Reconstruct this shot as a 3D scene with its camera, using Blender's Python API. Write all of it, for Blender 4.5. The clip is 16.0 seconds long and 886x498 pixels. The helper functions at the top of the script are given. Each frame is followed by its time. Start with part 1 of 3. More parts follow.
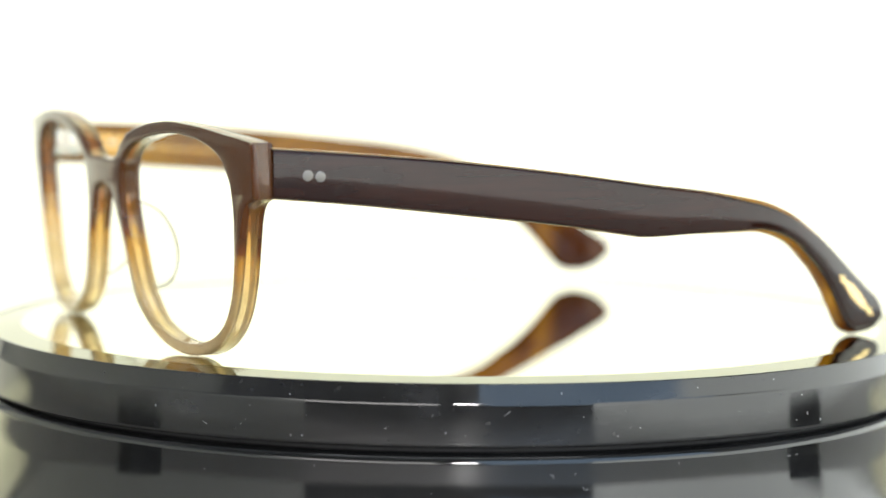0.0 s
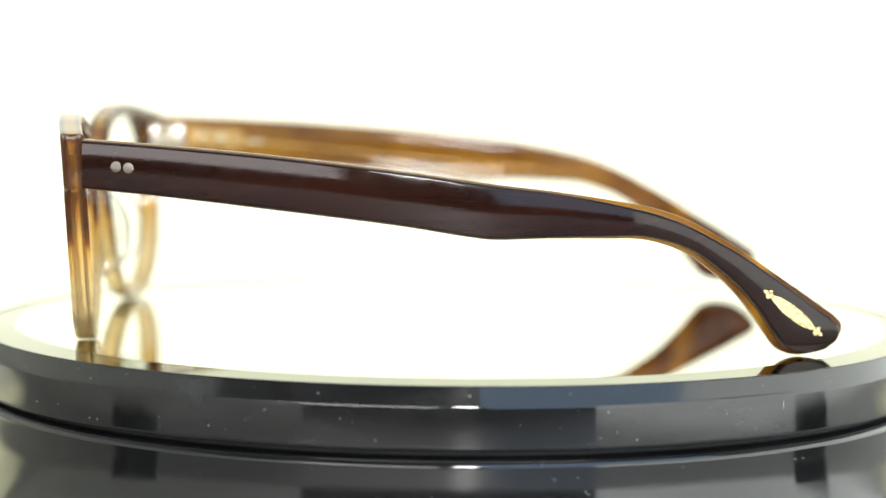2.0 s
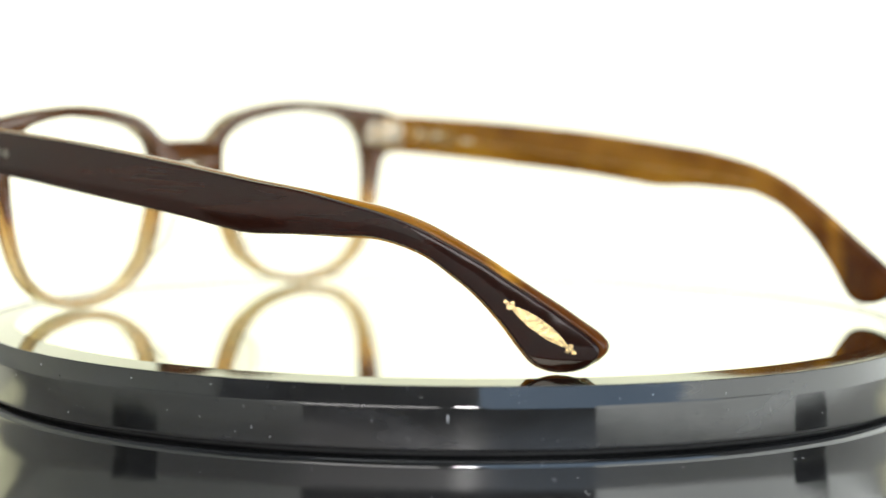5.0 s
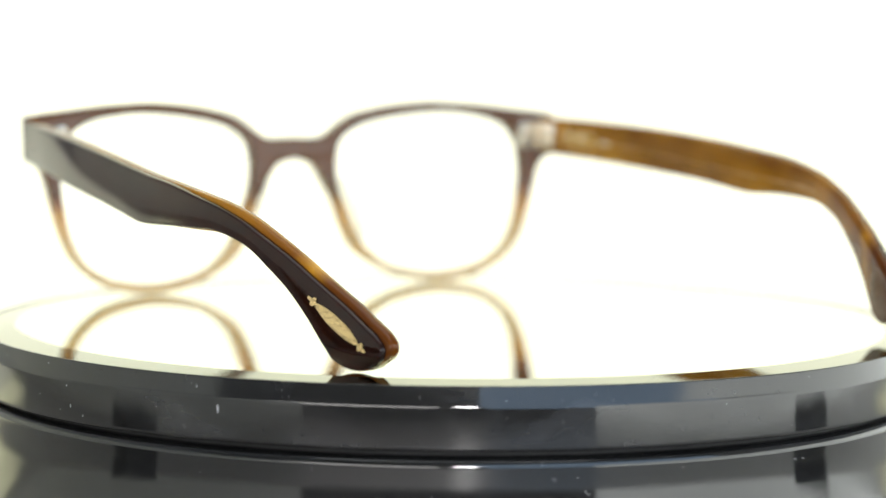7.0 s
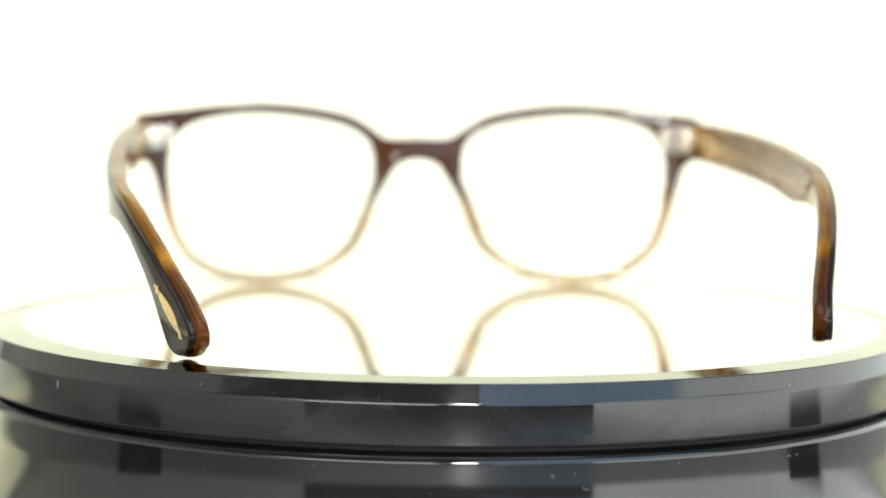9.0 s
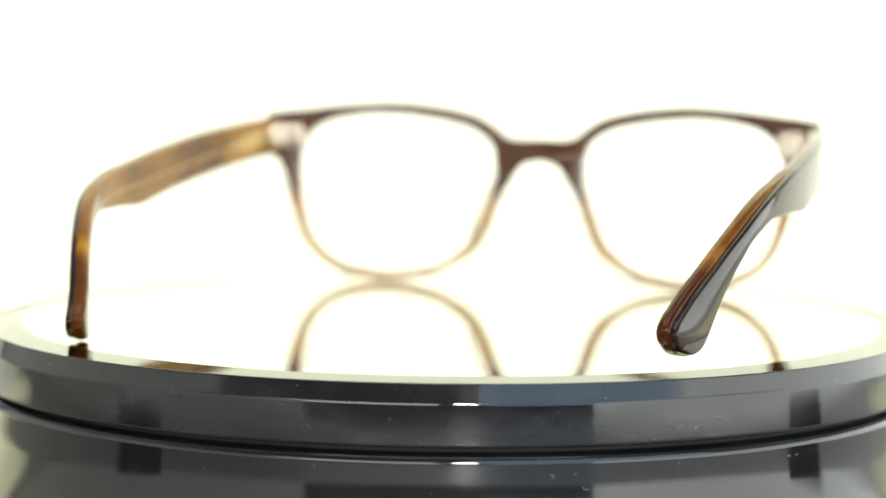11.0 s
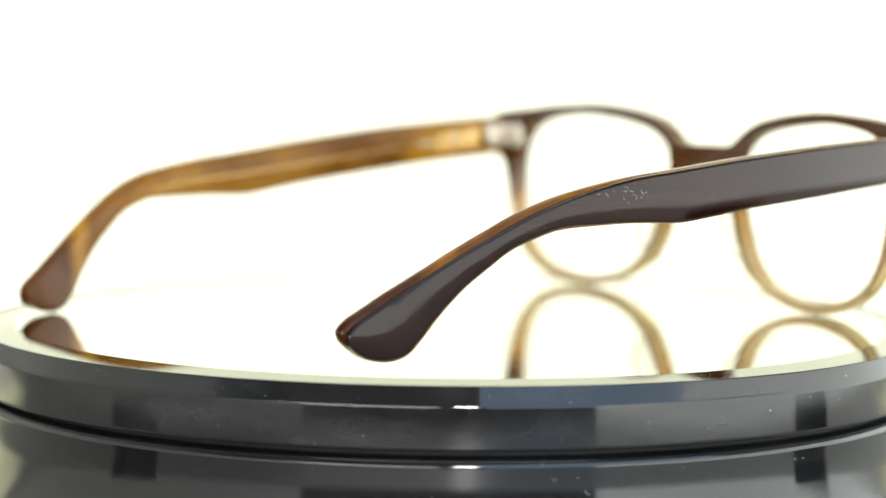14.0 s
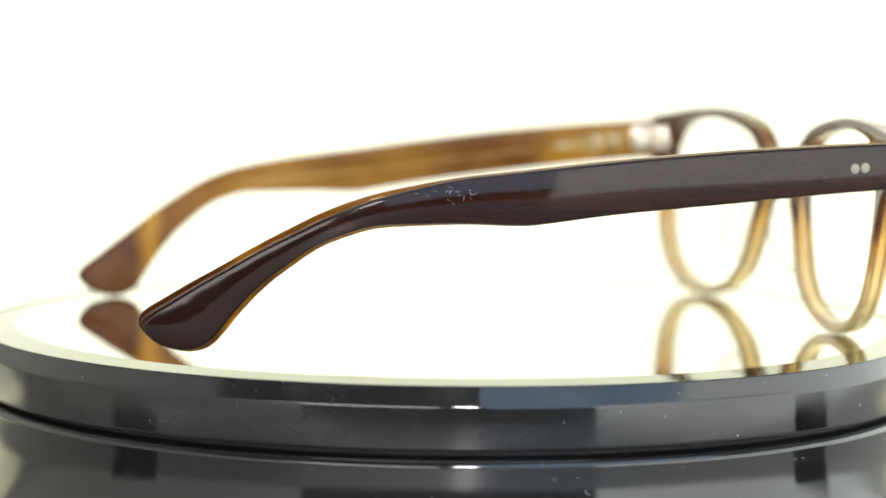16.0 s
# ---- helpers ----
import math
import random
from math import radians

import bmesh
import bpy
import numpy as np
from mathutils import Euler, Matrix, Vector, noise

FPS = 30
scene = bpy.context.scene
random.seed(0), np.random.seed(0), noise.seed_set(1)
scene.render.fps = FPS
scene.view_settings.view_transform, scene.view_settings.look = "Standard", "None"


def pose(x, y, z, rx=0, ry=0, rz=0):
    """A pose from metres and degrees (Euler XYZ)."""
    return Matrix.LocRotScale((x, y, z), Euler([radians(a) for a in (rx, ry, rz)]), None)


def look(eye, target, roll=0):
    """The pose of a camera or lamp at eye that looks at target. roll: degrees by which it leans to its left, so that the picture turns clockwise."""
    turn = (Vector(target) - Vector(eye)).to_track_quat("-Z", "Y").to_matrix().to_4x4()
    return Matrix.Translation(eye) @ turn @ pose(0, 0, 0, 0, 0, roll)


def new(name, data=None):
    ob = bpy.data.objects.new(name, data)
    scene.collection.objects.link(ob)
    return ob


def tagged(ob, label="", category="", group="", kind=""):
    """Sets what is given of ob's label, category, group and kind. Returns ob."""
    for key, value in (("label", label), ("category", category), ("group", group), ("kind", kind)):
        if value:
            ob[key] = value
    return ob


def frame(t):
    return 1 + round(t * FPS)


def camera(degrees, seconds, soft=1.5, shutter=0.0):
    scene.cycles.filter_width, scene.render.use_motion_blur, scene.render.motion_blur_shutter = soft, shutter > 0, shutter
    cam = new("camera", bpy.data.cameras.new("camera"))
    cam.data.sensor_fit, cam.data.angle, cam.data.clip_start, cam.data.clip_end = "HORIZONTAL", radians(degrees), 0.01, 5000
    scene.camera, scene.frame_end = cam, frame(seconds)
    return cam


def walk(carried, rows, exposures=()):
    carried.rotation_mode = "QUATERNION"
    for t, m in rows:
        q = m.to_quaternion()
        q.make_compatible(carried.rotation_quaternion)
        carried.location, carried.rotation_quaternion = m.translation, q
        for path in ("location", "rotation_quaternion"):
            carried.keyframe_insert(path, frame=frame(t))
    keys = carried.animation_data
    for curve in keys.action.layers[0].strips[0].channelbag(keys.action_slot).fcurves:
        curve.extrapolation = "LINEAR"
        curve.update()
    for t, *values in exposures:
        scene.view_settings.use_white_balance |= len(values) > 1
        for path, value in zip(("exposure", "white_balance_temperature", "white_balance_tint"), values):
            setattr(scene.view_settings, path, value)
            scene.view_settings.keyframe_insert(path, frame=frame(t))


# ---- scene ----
# ---------------------------------------------------------------- camera
EYE = Vector((0.0, -0.5074, 0.0589))
AIM = Vector((-0.003390, 0.996359, -0.085196))
ROLL = 0.563
cam = camera(21.09, 16.0)
cam.data.dof.use_dof = True
cam.data.dof.focus_distance = 0.438
cam.data.dof.aperture_fstop = 10.0


def stand(back):
    """The camera's stand, a little back along its line of sight."""
    eye = EYE - AIM * back
    return look(eye, eye + AIM, ROLL)


walk(cam, [(0.0, stand(0.0075)), (0.4, stand(0.0075)), (0.8, stand(0.0)), (8.5, stand(0.0)), (8.9, stand(0.0075)),
           (12.4, stand(0.0075)), (12.8, stand(0.0)), (16.0, stand(0.0))])

# ---------------------------------------------------------------- light
world = bpy.data.worlds.new("world")
scene.world = world
world.use_nodes = True
world.node_tree.nodes["Background"].inputs[0].default_value = (0.9, 0.95, 1.0, 1)
world.node_tree.nodes["Background"].inputs[1].default_value = 0.2
scene.view_settings.exposure = 0.0


def area_lamp(name, eye, target, wide, high, watts, colour):
    data = bpy.data.lights.new(name, "AREA")
    data.shape, data.size, data.size_y, data.energy, data.color = "RECTANGLE", wide, high, watts, colour
    ob = new(name, data)
    ob.matrix_basis = look(eye, target)
    return ob


# the overhead lamp is an added fill without a known source
area_lamp("overhead_fill", (0.0, -0.25, 1.6), (0, 0, 0), 1.4, 1.2, 11.6, (0.97, 0.98, 1.0))
area_lamp("softbox_west", (-0.68, -1.25, 0.215), (0, 0, 0.1), 1.40, 0.22, 7.0, (1.0, 0.96, 0.95))
area_lamp("softbox_east", (0.82, -1.16, 0.50), (0, 0, 0.1), 1.55, 0.95, 11.5, (0.50, 0.72, 1.0))
area_lamp("front_striplight", (0.10, -1.60, 0.34), (0, 0, 0), 0.14, 0.15, 8.0, (1.0, 0.98, 0.97))

# ---------------------------------------------------------------- materials


def material(name, base=(0.5, 0.5, 0.5), rough=0.5, metal=0.0, trans=0.0, ior=1.5, spec=0.5):
    m = bpy.data.materials.new(name)
    m.use_nodes = True
    b = m.node_tree.nodes["Principled BSDF"]
    b.inputs["Base Color"].default_value = (*base, 1)
    b.inputs["Roughness"].default_value = rough
    b.inputs["Metallic"].default_value = metal
    b.inputs["Transmission Weight"].default_value = trans
    b.inputs["IOR"].default_value = ior
    b.inputs["Specular IOR Level"].default_value = spec
    return m, m.node_tree, b


def node(tree, kind, **values):
    n = tree.nodes.new(kind)
    for key, value in values.items():
        n.inputs[key].default_value = value
    return n


def noise_of(tree, scale, stretch=(1, 1, 1), detail=4.0, space="Object"):
    co = tree.nodes.new("ShaderNodeTexCoord")
    mp = node(tree, "ShaderNodeMapping", Scale=stretch)
    nz = node(tree, "ShaderNodeTexNoise", Scale=scale, Detail=detail)
    tree.links.new(co.outputs[space], mp.inputs["Vector"])
    tree.links.new(mp.outputs[0], nz.inputs["Vector"])
    return nz.outputs["Fac"]


def ramp(tree, fac, stops):
    r = tree.nodes.new("ShaderNodeValToRGB")
    while len(r.color_ramp.elements) < len(stops):
        r.color_ramp.elements.new(0.5)
    for e, (at, c) in zip(r.color_ramp.elements, stops):
        e.position, e.color = at, (*c, 1)
    tree.links.new(fac, r.inputs[0])
    return r.outputs[0]


def vary(tree, b, scale, stops, stretch=(1, 1, 1)):
    tree.links.new(ramp(tree, noise_of(tree, scale, stretch), stops), b.inputs["Base Color"])


def rough_by(tree, b, scale, low, high, stretch=(1, 1, 1)):
    m = tree.nodes.new("ShaderNodeMapRange")
    m.inputs["To Min"].default_value, m.inputs["To Max"].default_value = low, high
    m.inputs["From Min"].default_value, m.inputs["From Max"].default_value = 0.35, 0.65
    tree.links.new(noise_of(tree, scale, stretch), m.inputs["Value"])
    tree.links.new(m.outputs[0], b.inputs["Roughness"])


def relief(tree, b, scale, depth, strength=0.3, stretch=(1, 1, 1)):
    bump = node(tree, "ShaderNodeBump", Strength=strength, Distance=depth)
    tree.links.new(noise_of(tree, scale, stretch), bump.inputs["Height"])
    tree.links.new(bump.outputs[0], b.inputs["Normal"])


# dark outer layer of the temples, with faint streaks along their length
DARK, tree, bsdf = material("dark_brown_acetate", rough=0.1, spec=0.32)
co = tree.nodes.new("ShaderNodeTexCoord")
sep = tree.nodes.new("ShaderNodeSeparateXYZ")
tree.links.new(co.outputs["Object"], sep.inputs[0])
deepen = node(tree, "ShaderNodeMix")
deepen.data_type, deepen.blend_type = "RGBA", "MULTIPLY"
deepen.inputs[0].default_value = 1.0
tree.links.new(ramp(tree, noise_of(tree, 90, (6, 0.35, 6)), [(0.3, (0.014, 0.0040, 0.0022)), (0.5, (0.024, 0.0060, 0.0028)), (0.72, (0.034, 0.0082, 0.0034))]), deepen.inputs[6])
tree.links.new(ramp(tree, sep.outputs["Y"], [(0.0, (0.8, 0.8, 0.8)), (0.03, (0.9, 0.9, 0.9)), (0.09, (0.95, 0.95, 0.95)), (0.125, (0.62, 0.58, 0.55)), (0.16, (0.5, 0.48, 0.45))]), deepen.inputs[7])
tree.links.new(deepen.outputs[2], bsdf.inputs["Base Color"])
rough_by(tree, bsdf, 300, 0.05, 0.10)

# honey inner layer of the temples
HONEY, tree, bsdf = material("honey_acetate", rough=0.1, trans=0.12, spec=0.16)
co = tree.nodes.new("ShaderNodeTexCoord")
sep = tree.nodes.new("ShaderNodeSeparateXYZ")
tree.links.new(co.outputs["Object"], sep.inputs[0])
add = tree.nodes.new("ShaderNodeMath")
add.operation = "MULTIPLY_ADD"
add.inputs[1].default_value = 0.004
tree.links.new(noise_of(tree, 55, (3, 0.5, 3)), add.inputs[0])
tree.links.new(sep.outputs["Y"], add.inputs[2])
# the narrow bright stops near 0.133 paint a refracted glint at the bend
tint = ramp(tree, add.outputs[0], [(0.0, (0.52, 0.26, 0.028)), (0.032, (0.46, 0.235, 0.024)), (0.040, (0.29, 0.128, 0.012)), (0.085, (0.36, 0.168, 0.016)), (0.110, (0.40, 0.185, 0.018)),
                                  (0.122, (0.30, 0.12, 0.010)), (0.1318, (0.17, 0.056, 0.005)), (0.1324, (0.50, 0.24, 0.02)), (0.1336, (0.50, 0.24, 0.02)),
                                  (0.1344, (0.135, 0.041, 0.004)), (0.16, (0.105, 0.030, 0.0035))])
mottle = node(tree, "ShaderNodeMix")
mottle.data_type, mottle.blend_type = "RGBA", "MULTIPLY"
tree.links.new(ramp(tree, noise_of(tree, 38, (2, 0.6, 1)), [(0.36, (1.0, 0.97, 0.85)), (0.47, (0.86, 0.80, 0.66)), (0.58, (0.46, 0.34, 0.20)), (0.68, (0.86, 0.76, 0.6))]), mottle.inputs[7])
tree.links.new(tint, mottle.inputs[6])
mottle.inputs[0].default_value = 1.0
tree.links.new(mottle.outputs[2], bsdf.inputs["Base Color"])
rough_by(tree, bsdf, 250, 0.05, 0.11)

CORE_HONEY, tree, bsdf = material("amber_acetate", rough=0.08, trans=0.75)
co = tree.nodes.new("ShaderNodeTexCoord")
sep = tree.nodes.new("ShaderNodeSeparateXYZ")
tree.links.new(co.outputs["Object"], sep.inputs[0])
mr = tree.nodes.new("ShaderNodeMapRange")
mr.inputs["From Min"].default_value, mr.inputs["From Max"].default_value = 0.012, 0.034
tree.links.new(sep.outputs["Z"], mr.inputs["Value"])
tree.links.new(ramp(tree, mr.outputs[0], [(0.0, (0.88, 0.68, 0.36)), (0.45, (0.82, 0.50, 0.13)), (0.7, (0.48, 0.20, 0.04)), (1.0, (0.36, 0.14, 0.03))]), bsdf.inputs["Base Color"])

# front: brown above, fading to clear honey below
FRONT, tree, bsdf = material("faded_brown_acetate", rough=0.07, trans=0.8, spec=0.32)
co = tree.nodes.new("ShaderNodeTexCoord")
sep = tree.nodes.new("ShaderNodeSeparateXYZ")
tree.links.new(co.outputs["Object"], sep.inputs[0])
add = tree.nodes.new("ShaderNodeMath")
add.operation = "MULTIPLY_ADD"
add.inputs[1].default_value = 0.004
tree.links.new(noise_of(tree, 70, (1, 1, 2)), add.inputs[0])
tree.links.new(sep.outputs["Z"], add.inputs[2])
mr = tree.nodes.new("ShaderNodeMapRange")
mr.inputs["From Min"].default_value, mr.inputs["From Max"].default_value = 0.002, 0.046
tree.links.new(add.outputs[0], mr.inputs["Value"])
tree.links.new(ramp(tree, mr.outputs[0], [(0.0, (0.90, 0.74, 0.46)), (0.3, (0.86, 0.66, 0.34)), (0.46, (0.80, 0.46, 0.09)),
                                          (0.50, (0.30, 0.085, 0.018)), (0.55, (0.135, 0.043, 0.009)), (0.9, (0.115, 0.036, 0.008))]), bsdf.inputs["Base Color"])
through_by = tree.nodes.new("ShaderNodeMapRange")
through_by.inputs["From Min"].default_value, through_by.inputs["From Max"].default_value = 0.44, 0.58
through_by.inputs["To Min"].default_value, through_by.inputs["To Max"].default_value = 0.74, 0.34
tree.links.new(mr.outputs[0], through_by.inputs["Value"])
tree.links.new(through_by.outputs[0], bsdf.inputs["Transmission Weight"])
rough_by(tree, bsdf, 250, 0.04, 0.1)



def see_through(name, tint, gloss_part, rough):
    m, tree, b = material(name, (1, 1, 1), rough)
    clear = node(tree, "ShaderNodeBsdfTransparent", Color=(*tint, 1))
    gloss = node(tree, "ShaderNodeBsdfGlossy", Roughness=rough)
    mix = node(tree, "ShaderNodeMixShader", Fac=gloss_part)
    tree.links.new(clear.outputs[0], mix.inputs[1])
    tree.links.new(gloss.outputs[0], mix.inputs[2])
    tree.links.new(mix.outputs[0], tree.nodes["Material Output"].inputs["Surface"])
    return m


CLEAR = see_through("clear_plastic", (0.965, 0.965, 0.95), 0.05, 0.05)
# darker tint painted in for refraction at the edges of the nose pads
REFRACTION_LINE = see_through("refraction_line_tint", (0.72, 0.70, 0.64), 0.22, 0.05)
LENS = see_through("demo_lens", (0.996, 0.997, 0.995), 0.025, 0.01)
STEEL, tree, bsdf = material("polished_steel", (0.66, 0.59, 0.48), 0.16, metal=1.0)
rough_by(tree, bsdf, 900, 0.14, 0.36)
PIN, tree, bsdf = material("satin_pin", (0.21, 0.19, 0.165), 0.3, metal=1.0)
relief(tree, bsdf, 3000, 0.0002, 0.3)
BRASS, tree, bsdf = material("brass_wire", (0.46, 0.28, 0.10), 0.35, metal=1.0)
rough_by(tree, bsdf, 500, 0.18, 0.35)
GOLD, tree, bsdf = material("matt_gold", (0.86, 0.64, 0.31), 0.20, metal=0.92)
relief(tree, bsdf, 1300, 0.0005, 0.4)
PALE, tree, bsdf = material("pale_print", (0.62, 0.52, 0.34), 0.5)

MIRROR, tree, bsdf = material("mirror_silver", (0.83, 0.835, 0.72), 0.0, metal=1.0)
BEVEL, tree, bsdf = material("mirror_bevel", (0.27, 0.275, 0.19), 0.05, metal=1.0)
BLACK, tree, bsdf = material("black_gloss_plastic", rough=0.09, spec=0.57)
plain_black = ramp(tree, noise_of(tree, 35), [(0.35, (0.006, 0.006, 0.0058)), (0.65, (0.011, 0.0105, 0.0102))])
haze = ramp(tree, noise_of(tree, 900, (1, 1, 1), 2.0), [(0.68, (0.0, 0.0, 0.0)), (0.80, (0.03, 0.03, 0.03))])
smear = ramp(tree, noise_of(tree, 60, (1, 1, 3)), [(0.5, (0.0, 0.0, 0.0)), (0.75, (0.016, 0.016, 0.017))])
grime = node(tree, "ShaderNodeMix")
grime.data_type, grime.blend_type = "RGBA", "ADD"
more = node(tree, "ShaderNodeMix")
more.data_type, more.blend_type = "RGBA", "ADD"
grime.inputs[0].default_value = more.inputs[0].default_value = 1.0
tree.links.new(plain_black, grime.inputs[6])
tree.links.new(haze, grime.inputs[7])
tree.links.new(grime.outputs[2], more.inputs[6])
tree.links.new(smear, more.inputs[7])
tree.links.new(more.outputs[2], bsdf.inputs["Base Color"])
rough_by(tree, bsdf, 120, 0.035, 0.09)
BASE, tree, bsdf = material("black_satin_plastic", rough=0.2, spec=0.62)
vary(tree, bsdf, 35, [(0.35, (0.006, 0.006, 0.006)), (0.65, (0.011, 0.011, 0.011))])
rough_by(tree, bsdf, 90, 0.04, 0.09)
GROOVE, tree, bsdf = material("black_matt_plastic", (0.004, 0.004, 0.004), 0.7)
DUST, tree, bsdf = material("dust", (0.40, 0.40, 0.41), 0.8)
FOOT, tree, bsdf = material("rubber", (0.02, 0.02, 0.02), 0.8)

BACKDROP, tree, bsdf = material("glowing_backdrop_paper", (0.86, 0.86, 0.76), 0.9)
# emission put into the paper in place of lamps that would light it white
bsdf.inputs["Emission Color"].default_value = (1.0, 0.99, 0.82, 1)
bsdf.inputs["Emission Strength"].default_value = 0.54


def diffuser(name, tint, glow):
    """White panel cloth whose emission stands in for light falling on it."""
    m, tree, b = material(name, rough=0.7)
    vary(tree, b, 6, [(0.3, (0.82, 0.82, 0.74)), (0.7, (0.86, 0.86, 0.79))])
    b.inputs["Emission Color"].default_value = tint
    b.inputs["Emission Strength"].default_value = glow
    return m


# one cloth at two strengths of added glow, dim west and bright east
DIM_GLOW = diffuser("dim_glow_cloth", (1.0, 0.92, 0.80, 1), 0.10)
BRIGHT_GLOW = diffuser("bright_glow_cloth", (0.91, 0.97, 0.97, 1), 2.9)
WALL, tree, bsdf = material("grey_paint", rough=0.8)
vary(tree, bsdf, 3, [(0.3, (0.58, 0.59, 0.60)), (0.7, (0.65, 0.65, 0.65))])
relief(tree, bsdf, 200, 0.001, 0.15)
CEIL, tree, bsdf = material("white_paint", rough=0.85)
vary(tree, bsdf, 3, [(0.3, (0.72, 0.75, 0.8)), (0.7, (0.78, 0.8, 0.84))])
WOOD, tree, bsdf = material("table_laminate", rough=0.45)
vary(tree, bsdf, 12, [(0.3, (0.32, 0.305, 0.29)), (0.7, (0.40, 0.385, 0.37))], (0.5, 6, 6))
FLOOR, tree, bsdf = material("floor_vinyl", rough=0.5)
vary(tree, bsdf, 8, [(0.3, (0.16, 0.15, 0.14)), (0.7, (0.22, 0.21, 0.2))])
BLACKCLOTH, tree, bsdf = material("black_coated_metal", rough=0.5)
vary(tree, bsdf, 40, [(0.3, (0.01, 0.01, 0.011)), (0.7, (0.02, 0.02, 0.022))])

# ---------------------------------------------------------------- mesh helpers


def finish(bm, name, mat, smooth=40):
    bmesh.ops.recalc_face_normals(bm, faces=bm.faces)
    me = bpy.data.meshes.new(name)
    bm.to_mesh(me)
    bm.free()
    me.materials.append(mat)
    if smooth:
        me.polygons.foreach_set("use_smooth", [True] * len(me.polygons))
        me.set_sharp_from_angle(angle=radians(smooth))
    return me


def part(name, bm, mat, parent, label="", smooth=40, at=None):
    ob = new(name, finish(bm, name, mat, smooth))
    ob.parent = parent
    if at is not None:
        ob.matrix_basis = at
    return tagged(ob, label)


def box(bm, x0, x1, y0, y1, z0, z1, bevel=0.0, segments=2):
    made = bmesh.ops.create_cube(bm, size=1)["verts"]
    for v in made:
        v.co = Vector(((x0, x1)[v.co.x > 0], (y0, y1)[v.co.y > 0], (z0, z1)[v.co.z > 0]))
    if bevel:
        edges = list({e for v in made for e in v.link_edges})
        bmesh.ops.bevel(bm, geom=edges, offset=bevel, segments=segments, affect="EDGES", profile=0.5)
    return bm


def catmull(points, steps, closed=True):
    """Points on a smooth line through the control points."""
    pts = [Vector(p) for p in points]
    n, out = len(pts), []
    for i in range(n if closed else n - 1):
        if closed:
            a, b, c, d = pts[i - 1], pts[i], pts[(i + 1) % n], pts[(i + 2) % n]
        else:
            a, b, c, d = pts[max(i - 1, 0)], pts[i], pts[i + 1], pts[min(i + 2, n - 1)]
        for k in range(steps):
            t = k / steps
            out.append(0.5 * (2 * b + (c - a) * t + (2 * a - 5 * b + 4 * c - d) * t * t + (3 * b - a - 3 * c + d) * t ** 3))
    if not closed:
        out.append(pts[-1])
    return out


def lathe(profile, steps=256, closed=False):
    """A body turned round the z axis from (radius, z) points."""
    bm = bmesh.new()
    rings = []
    for r, z in profile:
        if r == 0:
            rings.append([bm.verts.new((0, 0, z))] * steps)
        else:
            rings.append([bm.verts.new((r * math.cos(2 * math.pi * i / steps), r * math.sin(2 * math.pi * i / steps), z)) for i in range(steps)])
    pairs = list(zip(rings, rings[1:])) + ([(rings[-1], rings[0])] if closed else [])
    for a, b in pairs:
        for i in range(steps):
            j = (i + 1) % steps
            vs = list(dict.fromkeys((a[i], a[j], b[j], b[i])))
            if len(vs) > 2:
                bm.faces.new(vs)
    return bm


def slab(loops, depth, bevel):
    """A flat plate with the outline loops[0] and the holes loops[1:], in x and z, with rounded edges, its thickness along y."""
    cu = bpy.data.curves.new("outline", "CURVE")
    cu.dimensions, cu.fill_mode = "2D", "BOTH"
    cu.extrude, cu.bevel_depth, cu.bevel_resolution, cu.offset = depth / 2 - bevel, bevel, 3, -bevel
    for loop in loops:
        sp = cu.splines.new("POLY")
        sp.points.add(len(loop) - 1)
        for p, q in zip(sp.points, loop):
            p.co = (q[0], q[1], 0, 1)
        sp.use_cyclic_u = True
    ob = bpy.data.objects.new("outline", cu)
    me = bpy.data.meshes.new_from_object(ob)
    bm = bmesh.new()
    bm.from_mesh(me)
    bpy.data.objects.remove(ob)
    bpy.data.curves.remove(cu)
    bpy.data.meshes.remove(me)
    bmesh.ops.remove_doubles(bm, verts=bm.verts, dist=1e-6)
    for v in bm.verts:
        v.co = (v.co.x, -v.co.z, v.co.y)
    return bm


# ---------------------------------------------------------------- room
def plain(name, bm, mat, label, category):
    return tagged(new(name, finish(bm, name, mat, 0)), label, category, kind="structure")


RX, RY0, RY1, RZ0, RZ1 = 1.7, -2.3, 1.3, -0.80, 1.7
plain("floor", box(bmesh.new(), -RX, RX, RY0, RY1, RZ0 - 0.1, RZ0), FLOOR, "grey-brown vinyl floor of the room", "floor")
plain("ceiling", box(bmesh.new(), -RX, RX, RY0, RY1, RZ1, RZ1 + 0.1), CEIL, "plain white painted ceiling of the room", "ceiling")
plain("wall_north", box(bmesh.new(), -RX, RX, RY1, RY1 + 0.1, RZ0, RZ1), WALL, "plain grey painted wall behind the backdrop", "wall")
plain("wall_south", box(bmesh.new(), -RX, RX, RY0 - 0.1, RY0, RZ0, RZ1), WALL, "plain grey painted wall of the room", "wall")
plain("wall_west", box(bmesh.new(), -RX - 0.1, -RX, RY0 - 0.1, RY1 + 0.1, RZ0, RZ1), WALL, "plain grey painted side wall", "wall")
plain("wall_east", box(bmesh.new(), RX, RX + 0.1, RY0 - 0.1, RY1 + 0.1, RZ0, RZ1), WALL, "plain grey painted side wall", "wall")

TABLE = -0.046


